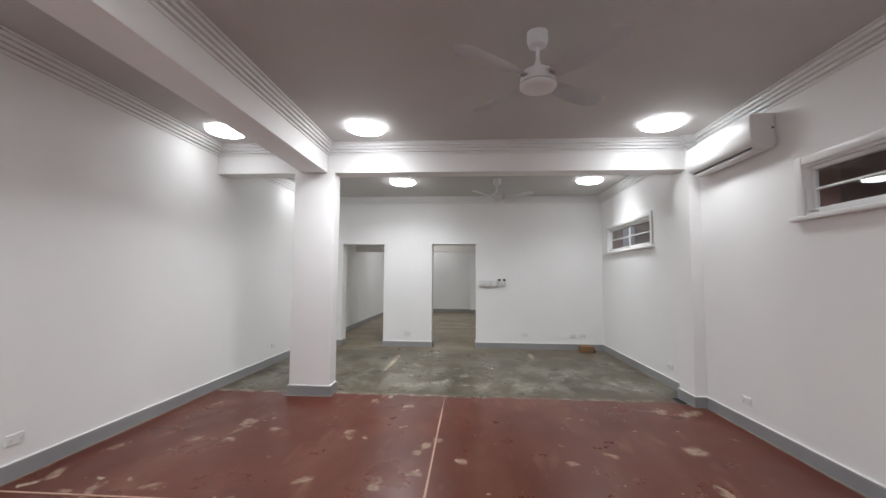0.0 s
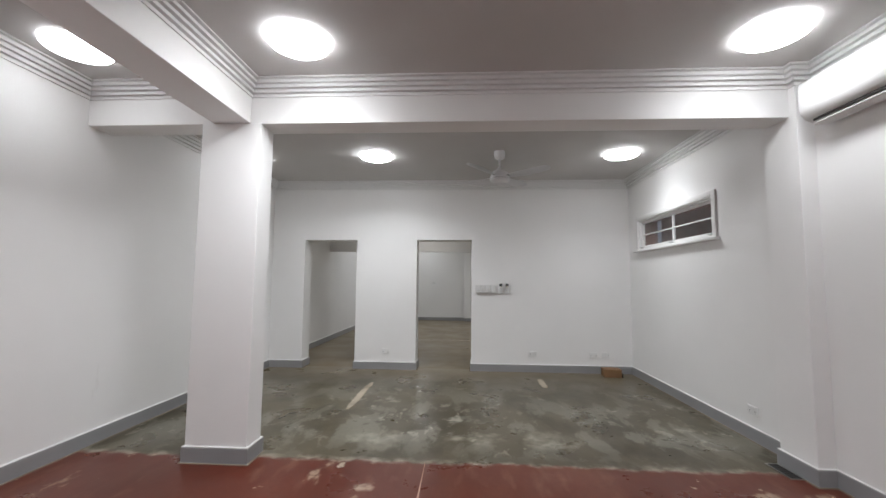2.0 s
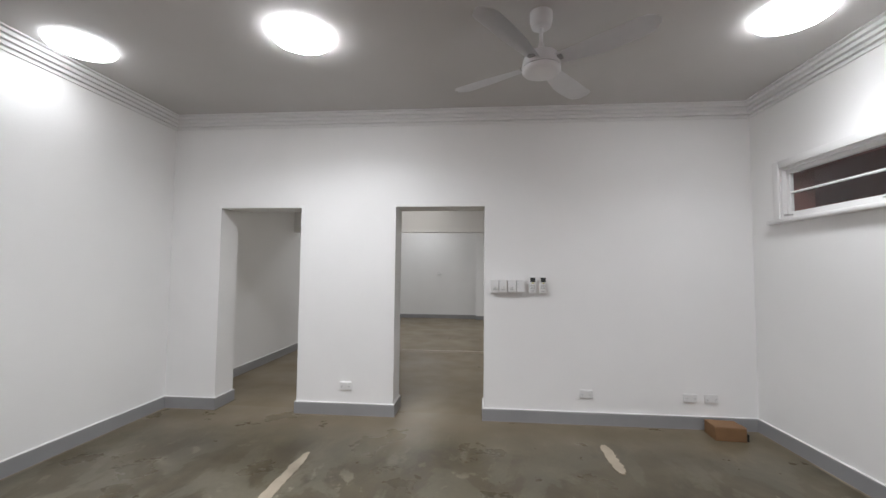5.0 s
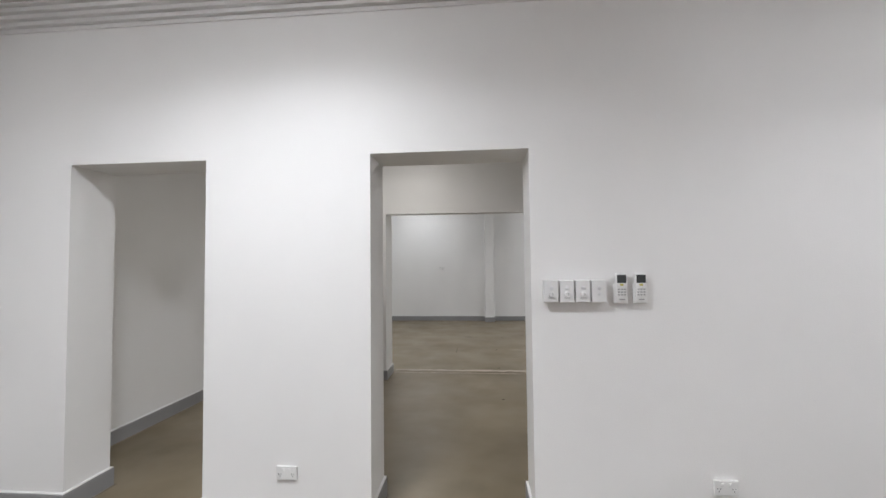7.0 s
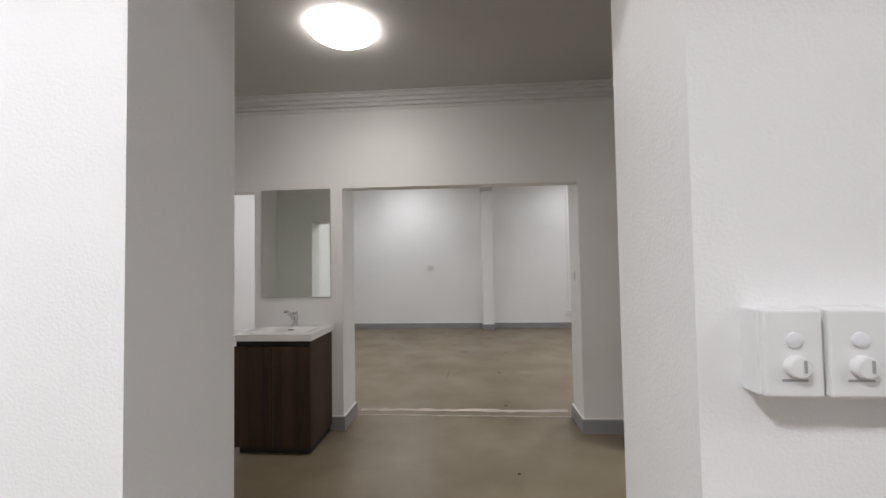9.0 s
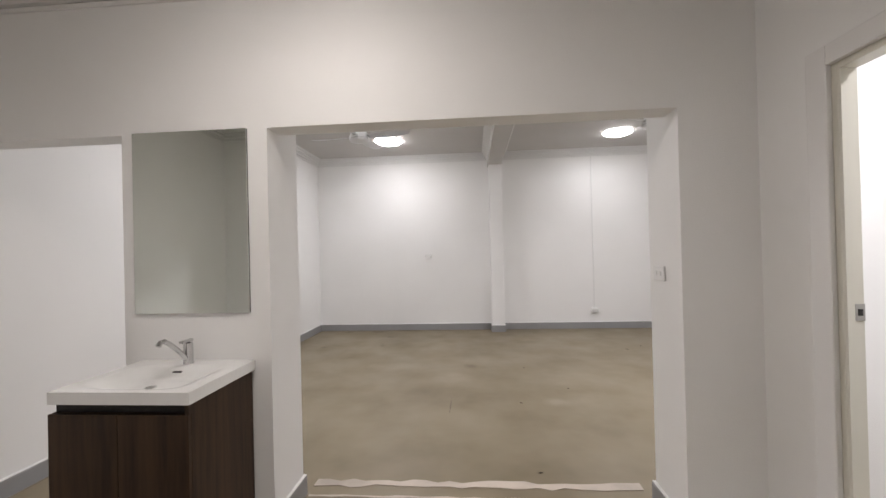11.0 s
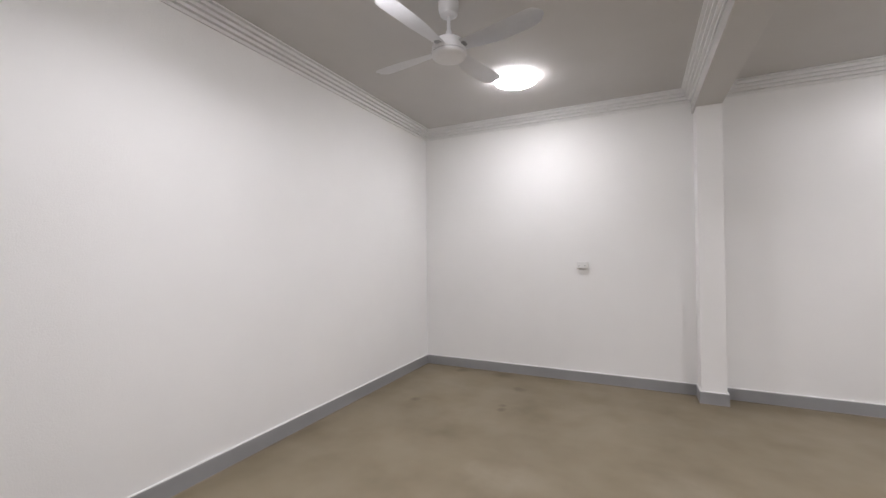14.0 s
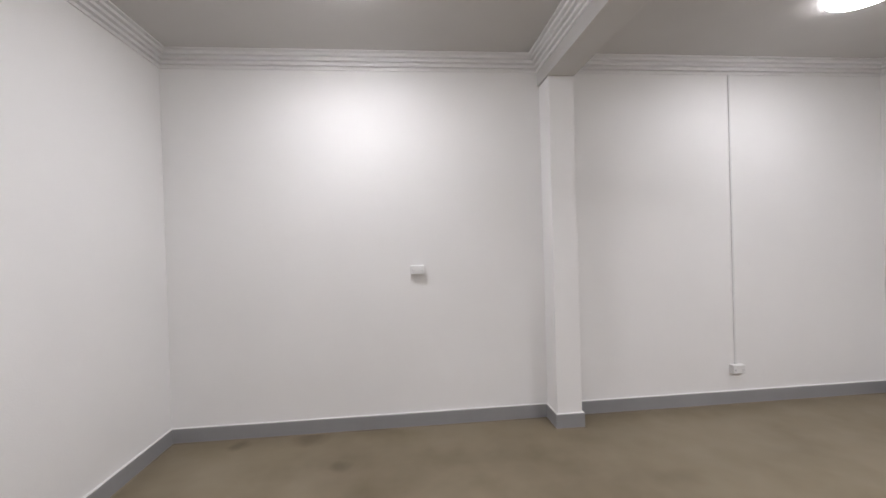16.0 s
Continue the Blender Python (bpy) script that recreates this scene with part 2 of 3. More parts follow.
ASPHALT = paint("asphalt", (0.05, 0.05, 0.05), 0.9, 0.3, 0.6, 40)


# ---- mesh helpers ----
def box(bm, x0, x1, y0, y1, z0, z1, bevel=0.0):
    v = [bm.verts.new((x, y, z)) for z in (z0, z1) for y in (y0, y1) for x in (x0, x1)]
    fs = [bm.faces.new([v[i] for i in f]) for f in ((0, 2, 3, 1), (4, 5, 7, 6), (0, 1, 5, 4), (2, 6, 7, 3), (0, 4, 6, 2), (1, 3, 7, 5))]
    if bevel:
        es = list({e for f in fs for e in f.edges})
        bmesh.ops.bevel(bm, geom=es, offset=bevel, segments=2, profile=0.5, affect="EDGES")
    return bm


def boxes(*items, bevel=0.0):
    bm = bmesh.new()
    for b in items:
        box(bm, *b, bevel=bevel)
    return bm


def lathe(profile, seg=32, bm=None):
    """Turns (r, z) points round the z axis."""
    bm = bm or bmesh.new()
    rings = []
    for r, z in profile:
        if r < 1e-6:
            rings.append([bm.verts.new((0, 0, z))])
        else:
            rings.append([bm.verts.new((r * math.cos(2 * math.pi * i / seg), r * math.sin(2 * math.pi * i / seg), z)) for i in range(seg)])
    for a, b in zip(rings, rings[1:]):
        for i in range(seg):
            j = (i + 1) % seg
            if len(a) == 1 and len(b) > 1:
                bm.faces.new((a[0], b[j], b[i]))
            elif len(b) == 1 and len(a) > 1:
                bm.faces.new((a[i], a[j], b[0]))
            elif len(a) > 1:
                bm.faces.new((a[i], a[j], b[j], b[i]))
    bmesh.ops.recalc_face_normals(bm, faces=bm.faces)
    return bm


def tube(points, r, seg=12):
    bm = bmesh.new()
    pts = [Vector(p) for p in points]
    rings = []
    for i, p in enumerate(pts):
        d = (pts[min(i + 1, len(pts) - 1)] - pts[max(i - 1, 0)]).normalized()
        side = d.cross(Vector((0.13, 0.31, 0.94))).normalized()
        up = side.cross(d)
        rings.append([bm.verts.new(p + r * (math.cos(2 * math.pi * k / seg) * side + math.sin(2 * math.pi * k / seg) * up)) for k in range(seg)])
    for a, b in zip(rings, rings[1:]):
        for k in range(seg):
            bm.faces.new((a[k], a[(k + 1) % seg], b[(k + 1) % seg], b[k]))
    bm.faces.new(rings[0])
    bm.faces.new(rings[-1])
    bmesh.ops.recalc_face_normals(bm, faces=bm.faces)
    return bm


def sweep(points, profile, closed=False):
    """Runs a profile of (reach, z) along a path on the plan, reach to the left of the way, with mitred corners."""
    bm = bmesh.new()
    pts = [Vector(p) for p in points]
    n = len(pts)
    rings = []
    for i, p in enumerate(pts):
        a = (p - pts[i - 1]).normalized() if closed or i > 0 else None
        b = (pts[(i + 1) % n] - p).normalized() if closed or i < n - 1 else None
        a, b = a or b, b or a
        na, nb = Vector((-a.y, a.x)), Vector((-b.y, b.x))
        m = (na + nb) / (1 + na.dot(nb))
        rings.append([bm.verts.new((p.x + m.x * d, p.y + m.y * d, z)) for d, z in profile])
    k = len(profile)
    for i in range(n if closed else n - 1):
        a, b = rings[i], rings[(i + 1) % n]
        for j in range(k):
            bm.faces.new((a[j], b[j], b[(j + 1) % k], a[(j + 1) % k]))
    if not closed:
        bm.faces.new(rings[0])
        bm.faces.new(rings[-1])
    bmesh.ops.recalc_face_normals(bm, faces=bm.faces)
    return bm


def finish(name, bm, material, smooth=False):
    me = bpy.data.meshes.new(name)
    bm.to_mesh(me)
    bm.free()
    me.materials.append(material)
    if smooth:
        me.polygons.foreach_set("use_smooth", [True] * len(me.polygons))
        me.set_sharp_from_angle(angle=radians(40))
    return new(name, me)


def structure(name, bm, material, label, category):
    return tagged(finish(name, bm, material), label, category, kind="structure")


def thing(name, label, category, group="", at=None):
    ob = tagged(new(name), label, category, group)
    ob.matrix_basis = at or Matrix()
    return ob


def part(name, bm, material, parent, label="", smooth=False):
    ob = finish(name, bm, material, smooth)
    ob.parent = parent
    return tagged(ob, label)


# ---- structure ----
CZ = 3.00      # ceiling of the shop
MZ = 2.87      # ceiling of the passage
BZ = 3.155      # ceiling of the back room
TOP = 3.30
XL, XR, XB = -2.66, 3.035, -2.66
YM0, YM1 = 9.40, 9.70      # wall with the two doorways
YB0, YB1 = 12.20, 12.54    # wall with the mirror
YE = 17.505                # end wall
XE = 3.83
XP = 1.50                  # right wall of the passage

structure("floor", boxes((-3.0, 4.04, -1.2, 9.55, -0.15, 0.0)), FLOOR, "worn concrete floor, part painted red, sealed and scuffed", "floor")
structure("floor_inner", boxes((-3.0, 4.04, 9.55, 17.7, -0.15, 0.0)), FLOOR_IN, "dusty beige concrete floor of the inner rooms", "floor")

structure("wall_left", boxes((-2.86, XL, -1.2, YM0, 0, TOP)), WALL, "plain white painted plaster wall", "wall")
structure("wall_left_back", boxes((-2.86, XB, YM1, YE + 0.2, 0, TOP)), WALL, "plain white painted plaster wall of passage and back room", "wall")
# wall_front is a stand-in out of view, the real front is probably glazed
structure("wall_front", boxes((XL, XR, -1.2, -1.0, 0, TOP)), WALL, "plain white wall added unseen to close the shop front", "wall")
W1 = (2.83, 4.595, 1.885, 2.285)
W2 = (7.257, 9.045, 1.87, 2.30)


def wall_with_windows(name, x0, x1, y0, y1, holes, label):
    cuts = [y0] + [v for w in holes for v in w[:2]] + [y1]
    items = [(x0, x1, cuts[k], cuts[k + 1], 0, TOP) for k in range(0, len(cuts), 2)]
    for a, b, c, d in holes:
        items += [(x0, x1, a, b, 0, c), (x0, x1, a, b, d, TOP)]
    return structure(name, boxes(*items), WALL, label, "wall")


wall_with_windows("wall_right", XR, XR + 0.27, -1.2, YM0, (W1, W2), "white painted wall with two high strip windows")
structure("pilaster", boxes((2.91, XR, 6.00, 6.34, 0, CZ), bevel=0.004), WALL, "shallow white painted pilaster under the beam", "pilaster")
structure("wall_middle", boxes((-2.86, -2.125, YM0, YM1, 0, TOP), (-2.125, -1.271, YM0, YM1, 2.043, TOP), (-1.271, -0.30, YM0, YM1, 0, TOP),
          (-0.30, 0.577, YM0, YM1, 2.05, TOP), (0.577, XR + 0.27, YM0, YM1, 0, TOP)), WALL, "white wall with two open doorways", "wall")
structure("wall_mirror", boxes((XB, -1.639, YB0, YB0 + 0.14, 2.057, 2.5), (XB, -1.639, YB0, YB1, 2.5, TOP), (-1.639, -0.855, YB0, YB1, 0, TOP),
          (-0.855, 1.143, YB0, YB0 + 0.14, 2.063, 2.5), (-0.855, 1.143, YB0, YB1, 2.5, TOP), (1.143, XE + 0.2, YB0, YB1, 0, TOP)), WALL, "white wall with a wide opening into the back room", "wall")
structure("wall_passage_right", boxes((XP, XP + 0.065, YM1, 10.98, 0, TOP), (XP, XP + 0.065, 10.98, 11.82, 2.07, TOP), (XP, XP + 0.065, 11.82, YB0, 0, TOP)), WALL,
          "white wall with a doorway into a lit side room", "wall")
structure("wall_side_room", boxes((3.05, 3.305, YM1, YB0, 0, TOP)), WALL, "white wall of the bright side room", "wall")
structure("wall_right_back", boxes((XE, XE + 0.2, YB1, YE + 0.2, 0, TOP)), WALL, "plain white painted wall of the back room", "wall")
structure("wall_back", boxes((XB, XE, YE, YE + 0.2, 0, TOP)), WALL, "white end wall with faint shading", "wall")
structure("back_pilaster", boxes((0.471, 0.683, 17.272, YE, 0, 2.90), bevel=0.004), WALL, "narrow white pilaster carrying the back beam", "pilaster")
structure("pillar", boxes((-1.67, -1.182, 6.055, 6.272, 0, 2.6495), bevel=0.006), WALL, "square white painted pillar with grey skirting", "pillar")
structure("beam_cross", boxes((XL, XR, 6.065, 6.30, 2.648, CZ), bevel=0.004), WALL, "white boxed ceiling beam across the shop", "beam")
structure("beam_left", boxes((-1.58, -1.275, -1.0, 6.065, 2.651, CZ), bevel=0.004), WALL, "white boxed ceiling beam running to the pillar", "beam")
# the back beam takes the greyed ceiling colour to paint its shaded underside
structure("beam_back", boxes((0.455, 0.690, YB1, YE, 2.90, BZ), bevel=0.004), CEIL, "white boxed ceiling beam of the back room, its shade put in as grey", "beam")

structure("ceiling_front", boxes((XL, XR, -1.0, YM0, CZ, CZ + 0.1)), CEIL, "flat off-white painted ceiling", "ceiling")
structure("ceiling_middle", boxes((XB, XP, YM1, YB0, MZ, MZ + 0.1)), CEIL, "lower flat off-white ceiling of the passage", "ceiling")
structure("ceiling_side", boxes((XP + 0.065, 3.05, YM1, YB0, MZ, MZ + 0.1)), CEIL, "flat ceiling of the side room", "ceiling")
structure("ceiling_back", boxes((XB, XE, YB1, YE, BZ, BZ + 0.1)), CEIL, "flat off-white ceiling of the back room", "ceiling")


def cornice(points, top, label):
    steps, rise, out = 4, 0.031, 0.021
    prof = [(-0.002, top + 0.002), (-0.002, top - 0.135)]
    z, d = top - 0.135, 0.012
    for i in range(steps):
        prof += [(d, z), (d, z + rise - 0.009), (d - 0.010, z + rise - 0.009), (d - 0.010, z + rise)]
        z, d = z + rise, d + out
    prof += [(d, z), (d, top + 0.002)]
    return structure("trim", sweep(points, prof, True), CORN, label, "cornice")


def rect(x0, x1, y0, y1):
    return [(x0, y0), (x1, y0), (x1, y1), (x0, y1)]


cornice(rect(XL, -1.58, -1.0, 6.065), CZ, "white stepped plaster cornice of the side bay")
cornice([(-1.275, -1.0), (XR, -1.0), (XR, 6.00), (2.91, 6.00), (2.91, 6.065), (-1.275, 6.065)], CZ, "white stepped plaster cornice of the front bay")
cornice(rect(XL, XR, 6.30, YM0), CZ, "white stepped plaster cornice of the rear bay")
cornice(rect(XB, XP, YM1, YB0), MZ, "white stepped plaster cornice of the passage")
cornice(rect(XB, 0.455, YB1, YE), BZ, "white stepped plaster cornice of the back room")
cornice(rect(0.690, XE, YB1, YE), BZ, "white stepped plaster cornice of the back room")

SK = [(-0.002, -0.002), (0.016, -0.002), (0.016, 0.110), (0.012, 0.116), (-0.002, 0.1165)]
for pts, closed in (
    ([(XL, -1.0), (XR, -1.0), (XR, 6.00), (2.91, 6.00), (2.91, 6.34), (XR, 6.34), (XR, YM0), (0.577, YM0), (0.577, YM1), (XP, YM1), (XP, 10.90)], False),
    ([(XP, 11.91), (XP, YB0), (1.143, YB0), (1.143, YB1), (XE, YB1), (XE, YE), (0.683, YE), (0.683, 17.272), (0.471, 17.272), (0.471, YE),
      (XB, YE), (XB, YM1), (-2.125, YM1), (-2.125, YM0), (XL, YM0), (XL, -1.0)], False),
    ([(-0.855, YB0), (-1.639, YB0), (-1.639, YB1), (-0.855, YB1)], True),
    ([(-0.30, YM0), (-1.271, YM0), (-1.271, YM1), (-0.30, YM1)], True),
    ([(-1.182, 6.055), (-1.67, 6.055), (-1.67, 6.272), (-1.182, 6.272)], True),
):
    structure("trim", sweep(pts, [(-0.002, 0.1165), (0.0135, 0.1165), (0.0135, 0.1205), (-0.002, 0.123)], closed), CORN, "thin white caulked edge along the skirting", "skirting edge")
    structure("trim", sweep(pts, [(0.014, -0.001), (0.029, -0.001), (0.027, 0.003), (0.014, 0.004)], closed), DUST, "thin pale dusty line where skirting meets floor", "floor edge")
    structure("baseboard", sweep(pts, SK, closed), SKIRT, "grey painted skirting board", "skirting")

# the doorway to the side room
def side_doorway():
    d = tagged(new("door_1"), "white painted door frame, door out of sight, light beyond", "door frame", kind="structure")
    y0, y1, zt = 10.98, 11.82, 2.07
    for ya, yb in ((y0 - 0.075, y0 + 0.006), (y1 - 0.006, y1 + 0.085)):
        part("architrave", boxes((1.478, 1.500, ya, yb, 0, zt + 0.07), bevel=0.004), TRIM, d)
    part("architrave", boxes((1.478, 1.500, y0 + 0.006, y1 - 0.006, zt - 0.006, zt + 0.07), bevel=0.004), TRIM, d)
    for ya, yb in ((y0, y0 + 0.03), (y1 - 0.03, y1)):
        part("jamb", boxes((1.500, 1.568, ya, yb, 0, zt), bevel=0.003), CREAM, d, "cream painted jamb")
    part("jamb", boxes((1.500, 1.568, y0 + 0.03, y1 - 0.03, zt - 0.03, zt), bevel=0.003), CREAM, d)
    part("door_stop", boxes((1.500, 1.525, y1 - 0.042, y1 - 0.03, 0, zt - 0.03)), CREAM, d)
    s = part("strike_plate", boxes((1.533, 1.566, y1 - 0.034, y1 - 0.028, 1.13, 1.19), bevel=0.001), STEEL, d, "steel strike plate")
    part("latch_hole", boxes((1.542, 1.557, y1 - 0.036, y1 - 0.0335, 1.148, 1.172)), DARK, s)


side_doorway()


# ---- windows ----
def strip_window(name, x, w, depth, label):
    """A shallow window in a wall whose room face lies at x; four panes, rounded casing, projecting sill, stays."""
    a, b, c, d = w
    win = tagged(new(name), label, "window", kind="structure")
    fr = part("window_frame", boxes((x + 0.001, x + depth, a, a + 0.022, c, d), (x + 0.001, x + depth, b - 0.022, b, c, d),
              (x + 0.001, x + depth, a + 0.022, b - 0.022, d - 0.022, d), (x + 0.001, x + depth, a + 0.022, b - 0.022, c, c + 0.022)), TRIM, win)
    for ya, yb, za, zb in ((a - 0.065, a + 0.004, c, d + 0.06), (b - 0.004, b + 0.065, c, d + 0.06), (a + 0.004, b - 0.004, d - 0.004, d + 0.06)):
        part("architrave", boxes((x - 0.020, x, ya, yb, za, zb), bevel=0.008), TRIM, win, smooth=True)
    part("window_sill", boxes((x - 0.06, x + 0.03, a - 0.10, b + 0.10, c - 0.035, c), bevel=0.012), TRIM, win, smooth=True)
    xs = x + depth - 0.05
    ym, zm = (a + b) / 2, (c + d) / 2 + 0.002
    ya, yb, za, zb = a + 0.022, b - 0.022, c + 0.022, d - 0.022
    part("sash", boxes((xs, xs + 0.035, ya, ya + 0.032, za, zb), (xs, xs + 0.035, yb - 0.032, yb, za, zb), (xs, xs + 0.035, ya + 0.032, yb - 0.032, za, za + 0.036),
         (xs, xs + 0.035, ya + 0.032, yb - 0.032, zb - 0.032, zb), bevel=0.003), TRIM, win)
    part("mullion", boxes((xs + 0.002, xs + 0.033, ym - 0.012, ym + 0.012, za + 0.036, zb - 0.032), bevel=0.004), TRIM, win)
    for p, q in ((ya + 0.032, ym - 0.012), (ym + 0.012, yb - 0.032)):
        part("glazing_bar", boxes((xs + 0.004, xs + 0.03, p, q, zm - 0.008, zm + 0.008), bevel=0.003), TRIM, win)
        for u, v in ((za + 0.036, zm - 0.008), (zm + 0.008, zb - 0.032)):
            g = part("pane", boxes((xs + 0.015, xs + 0.019, p, q, u, v)), GLASS, win)
            g.visible_shadow = False
    xo, xe = x + depth, x + 0.27
    for b0 in ((xo, xe, a, a + 0.004, c, d), (xo, xe, b - 0.004, b, c, d), (xo, xe, a + 0.004, b - 0.004, d - 0.004, d), (xo, xe, a + 0.004, b - 0.004, c, c + 0.004)):
        part("outer_reveal", boxes(b0), BRICK_OUT, win, "dark red rendered outer reveal")
    for yy in (ya + 0.05, ym, yb - 0.03):
        bm = boxes((xs - 0.018, xs, yy - 0.03, yy + 0.03, za + 0.004, za + 0.016), (xs - 0.03, xs - 0.016, yy - 0.012, yy + 0.05, za + 0.010, za + 0.02), bevel=0.002)
        part("stay", bm, STEEL, win, "small metal window stay")
    return win


strip_window("window_1", XR, W1, 0.085, "white timber strip window with four panes, night outside")
strip_window("window_2", XR, W2, 0.085, "white timber strip window with four panes, dark outside")

structure("ground", boxes((4.04, 60, -40, 60, -0.35, -0.16), (-60, -3.0, -40, 60, -0.35, -0.16)), ASPHALT, "dark bare ground outside the building", "ground")
nb = tagged(new("neighbouring_wall"), "dark red rendered wall of the neighbouring building", "wall", kind="structure")
part("wall", boxes((4.30, 4.5, 5.2, 11, -0.16, 4.0)), BRICK_OUT, nb)


def corrugated_sheet():
    bm = bmesh.new()
    rows = []
    for i in range(160):
        z = 0.6 + i * 0.0155
        rows.append([bm.verts.new((4.25 + 0.016 * math.sin(i * math.pi / 2.6), y, z)) for y in (-1.0, 5.19)])
    for p, q in zip(rows, rows[1:]):
        bm.faces.new((p[0], p[1], q[1], q[0]))
    bmesh.ops.solidify(bm, geom=bm.faces[:], thickness=0.002)
    return bm


part("cladding", corrugated_sheet(), CORRUGATED, nb, "horizontal corrugated metal cladding", True)


# ---- ceiling lights ----
def ceiling_light(material, watts, spread, colour, label, r=0.205):
    ob = thing("ceiling_light", label, "ceiling light", "round ceiling lights")
    part("rim", lathe([(0, 0), (r - 0.008, 0), (r - 0.006, -0.010), (r - 0.012, -0.018)], 48), LAMP_RIM, ob, "white rim", True)
    part("diffuser", lathe([(r - 0.012, -0.012), (r, -0.012), (r, -0.018)] + [(r * math.cos(t) * 0.995, -0.018 - 0.044 * math.sin(t)) for t in [k * math.pi / 16 for k in range(1, 8)]] + [(0, -0.062)], 48),
         material, ob, "glowing opal diffuser", True)
    data = bpy.data.lights.new("lamp", "AREA")
    data.shape, data.size, data.energy, data.color, data.spread = "DISK", 0.34, watts, colour, radians(spread)
    lamp = new("lamp", data)
    lamp.parent = ob
    lamp.matrix_basis = pose(0, 0, -0.068)
    return ob


COOL, WARM = (0.94, 0.965, 1.0), (1.0, 0.97, 0.93)
# watts added under the diffuser, their spread, the diffuser, its label, and the places of equal lights
for watts, spread, diffuser, label, places in (
    (17.0, 140, LAMP_MAT, "round white ceiling light, switched on", ((-0.66, 5.51, CZ),)),
    (21.0, 150, LAMP_REAR, "round white ceiling light before the doorways, switched on", ((-0.68, 8.02, CZ),)),
    (4.0, 140, LAMP_EDGE, "round white ceiling light, switched on", ((2.42, 5.53, CZ),)),
    (9.0, 130, LAMP_EDGE, "round white ceiling light above the strip window, switched on", ((2.41, 8.0, CZ),)),
    (0.8, 150, LAMP_SIDE, "round white ceiling light close to the wall, switched on", ((-2.23, 5.52, CZ), (-2.30, 8.02, CZ))),
    # the row at y 2.0 is assumed, never in view, and brightens the front bay
    (18.0, 160, LAMP_REAR, "round white ceiling light at the shop front, assumed and out of view", ((-0.66, 2.0, CZ), (2.42, 2.0, CZ))),
    (6.0, 160, LAMP_EDGE, "round white ceiling light beside the front wall, assumed and out of view", ((-2.23, 2.0, CZ),)),
    (11.0, 150, LAMP_BACK, "round white ceiling light of the back room, switched on", ((-1.27, 14.02, BZ),)),
    (21.0, 150, LAMP_BACK, "round white ceiling light of the back room, switched on", ((2.36, 14.02, BZ),)),
    (10.0, 150, LAMP_BACK, "round white ceiling light of the side room, switched on", ((2.35, 11.2, MZ),)),
    (2.5, 170, LAMP_END, "round white ceiling light near the end wall, switched on", ((-1.10, 16.42, BZ),)),
    (4.0, 170, LAMP_BACK, "round white ceiling light near the end wall, switched on", ((2.38, 16.48, BZ),)),
    (2.0, 150, LAMP_DIM, "round white ceiling light of the passage, softly lit", ((-0.52, 11.2, MZ),)),
):
    light = ceiling_light(diffuser, watts, spread, COOL if diffuser != LAMP_DIM else WARM, label)
    light.matrix_basis = pose(*places[0])
    for place in places[1:]:
        copy_thing(light, pose(*place))


# ---- ceiling fans ----
def fan_blade():
    bm = bmesh.new()
    rows = []
    for i in range(15):
        t = i / 14
        x = 0.10 + 0.56 * t
        w = 0.045 + 0.03 * min(1, t * 2.2)
        if t > 0.86:
            w *= math.sqrt(max(0.04, 1 - ((t - 0.86) / 0.145) ** 2))
        tilt = math.radians(15 - 6 * t)
        row = []
        for k in range(7):
            s = -1 + k / 3
            yy = s * w + 0.012 * math.sin(t * math.pi)
            row.append(bm.verts.new((x, yy * math.cos(tilt), -yy * math.sin(tilt) + 0.006 * (1 - s * s) + 0.016 * t * t)))
        rows.append(row)
    for a, b in zip(rows, rows[1:]):
        for k in range(6):
            bm.faces.new((a[k], b[k], b[k + 1], a[k + 1]))
    bmesh.ops.solidify(bm, geom=bm.faces[:], thickness=0.006)
    return bm


def ceiling_fan():
    ob = thing("ceiling_fan", "white four-blade ceiling fan at rest, hung on a short rod", "ceiling fan", "ceiling fans")
    part("canopy", lathe([(0, 0), (0.068, 0), (0.068, -0.05), (0.058, -0.088), (0.045, -0.097), (0, -0.097)], 32), FAN_WHITE, ob, "", True)
    part("rod", lathe([(0.0125, -0.09), (0.0125, -0.225)], 16), FAN_WHITE, ob, "", True)
    part("collar", lathe([(0.0, -0.195), (0.019, -0.196), (0.022, -0.215), (0.045, -0.238), (0.06, -0.244), (0.0, -0.246)], 24), FAN_WHITE, ob, "", True)
    part("motor_housing", lathe([(0, -0.238), (0.062, -0.243), (0.085, -0.258), (0.098, -0.266), (0.104, -0.285), (0.112, -0.305), (0.116, -0.335), (0.116, -0.345), (0, -0.345)], 40), FAN_WHITE, ob, "", True)
    part("seam", lathe([(0.1135, -0.3448), (0.1135, -0.350)], 40), SHADOW_GAP, ob, "dark seam")
    part("cap", lathe([(0, -0.3475), (0.116, -0.349), (0.117, -0.362), (0.108, -0.375), (0.08, -0.383), (0, -0.388)], 40), FAN_WHITE, ob, "", True)
    blade = fan_blade()
    me = bpy.data.meshes.new("blade")
    blade.to_mesh(me)
    blade.free()
    me.materials.append(FAN_WHITE)
    me.polygons.foreach_set("use_smooth", [True] * len(me.polygons))
    me.set_sharp_from_angle(angle=radians(40))
    for k in range(4):
        b = new("blade", me)
        b.parent = ob
        b.matrix_basis = pose(0, 0, -0.318, 0, 0, 90 * k)
        part("blade_bracket", boxes((0.085, 0.135, -0.022, 0.022, -0.004, 0.010), bevel=0.003), GREY_PLASTIC, b, "grey blade root")
    return ob


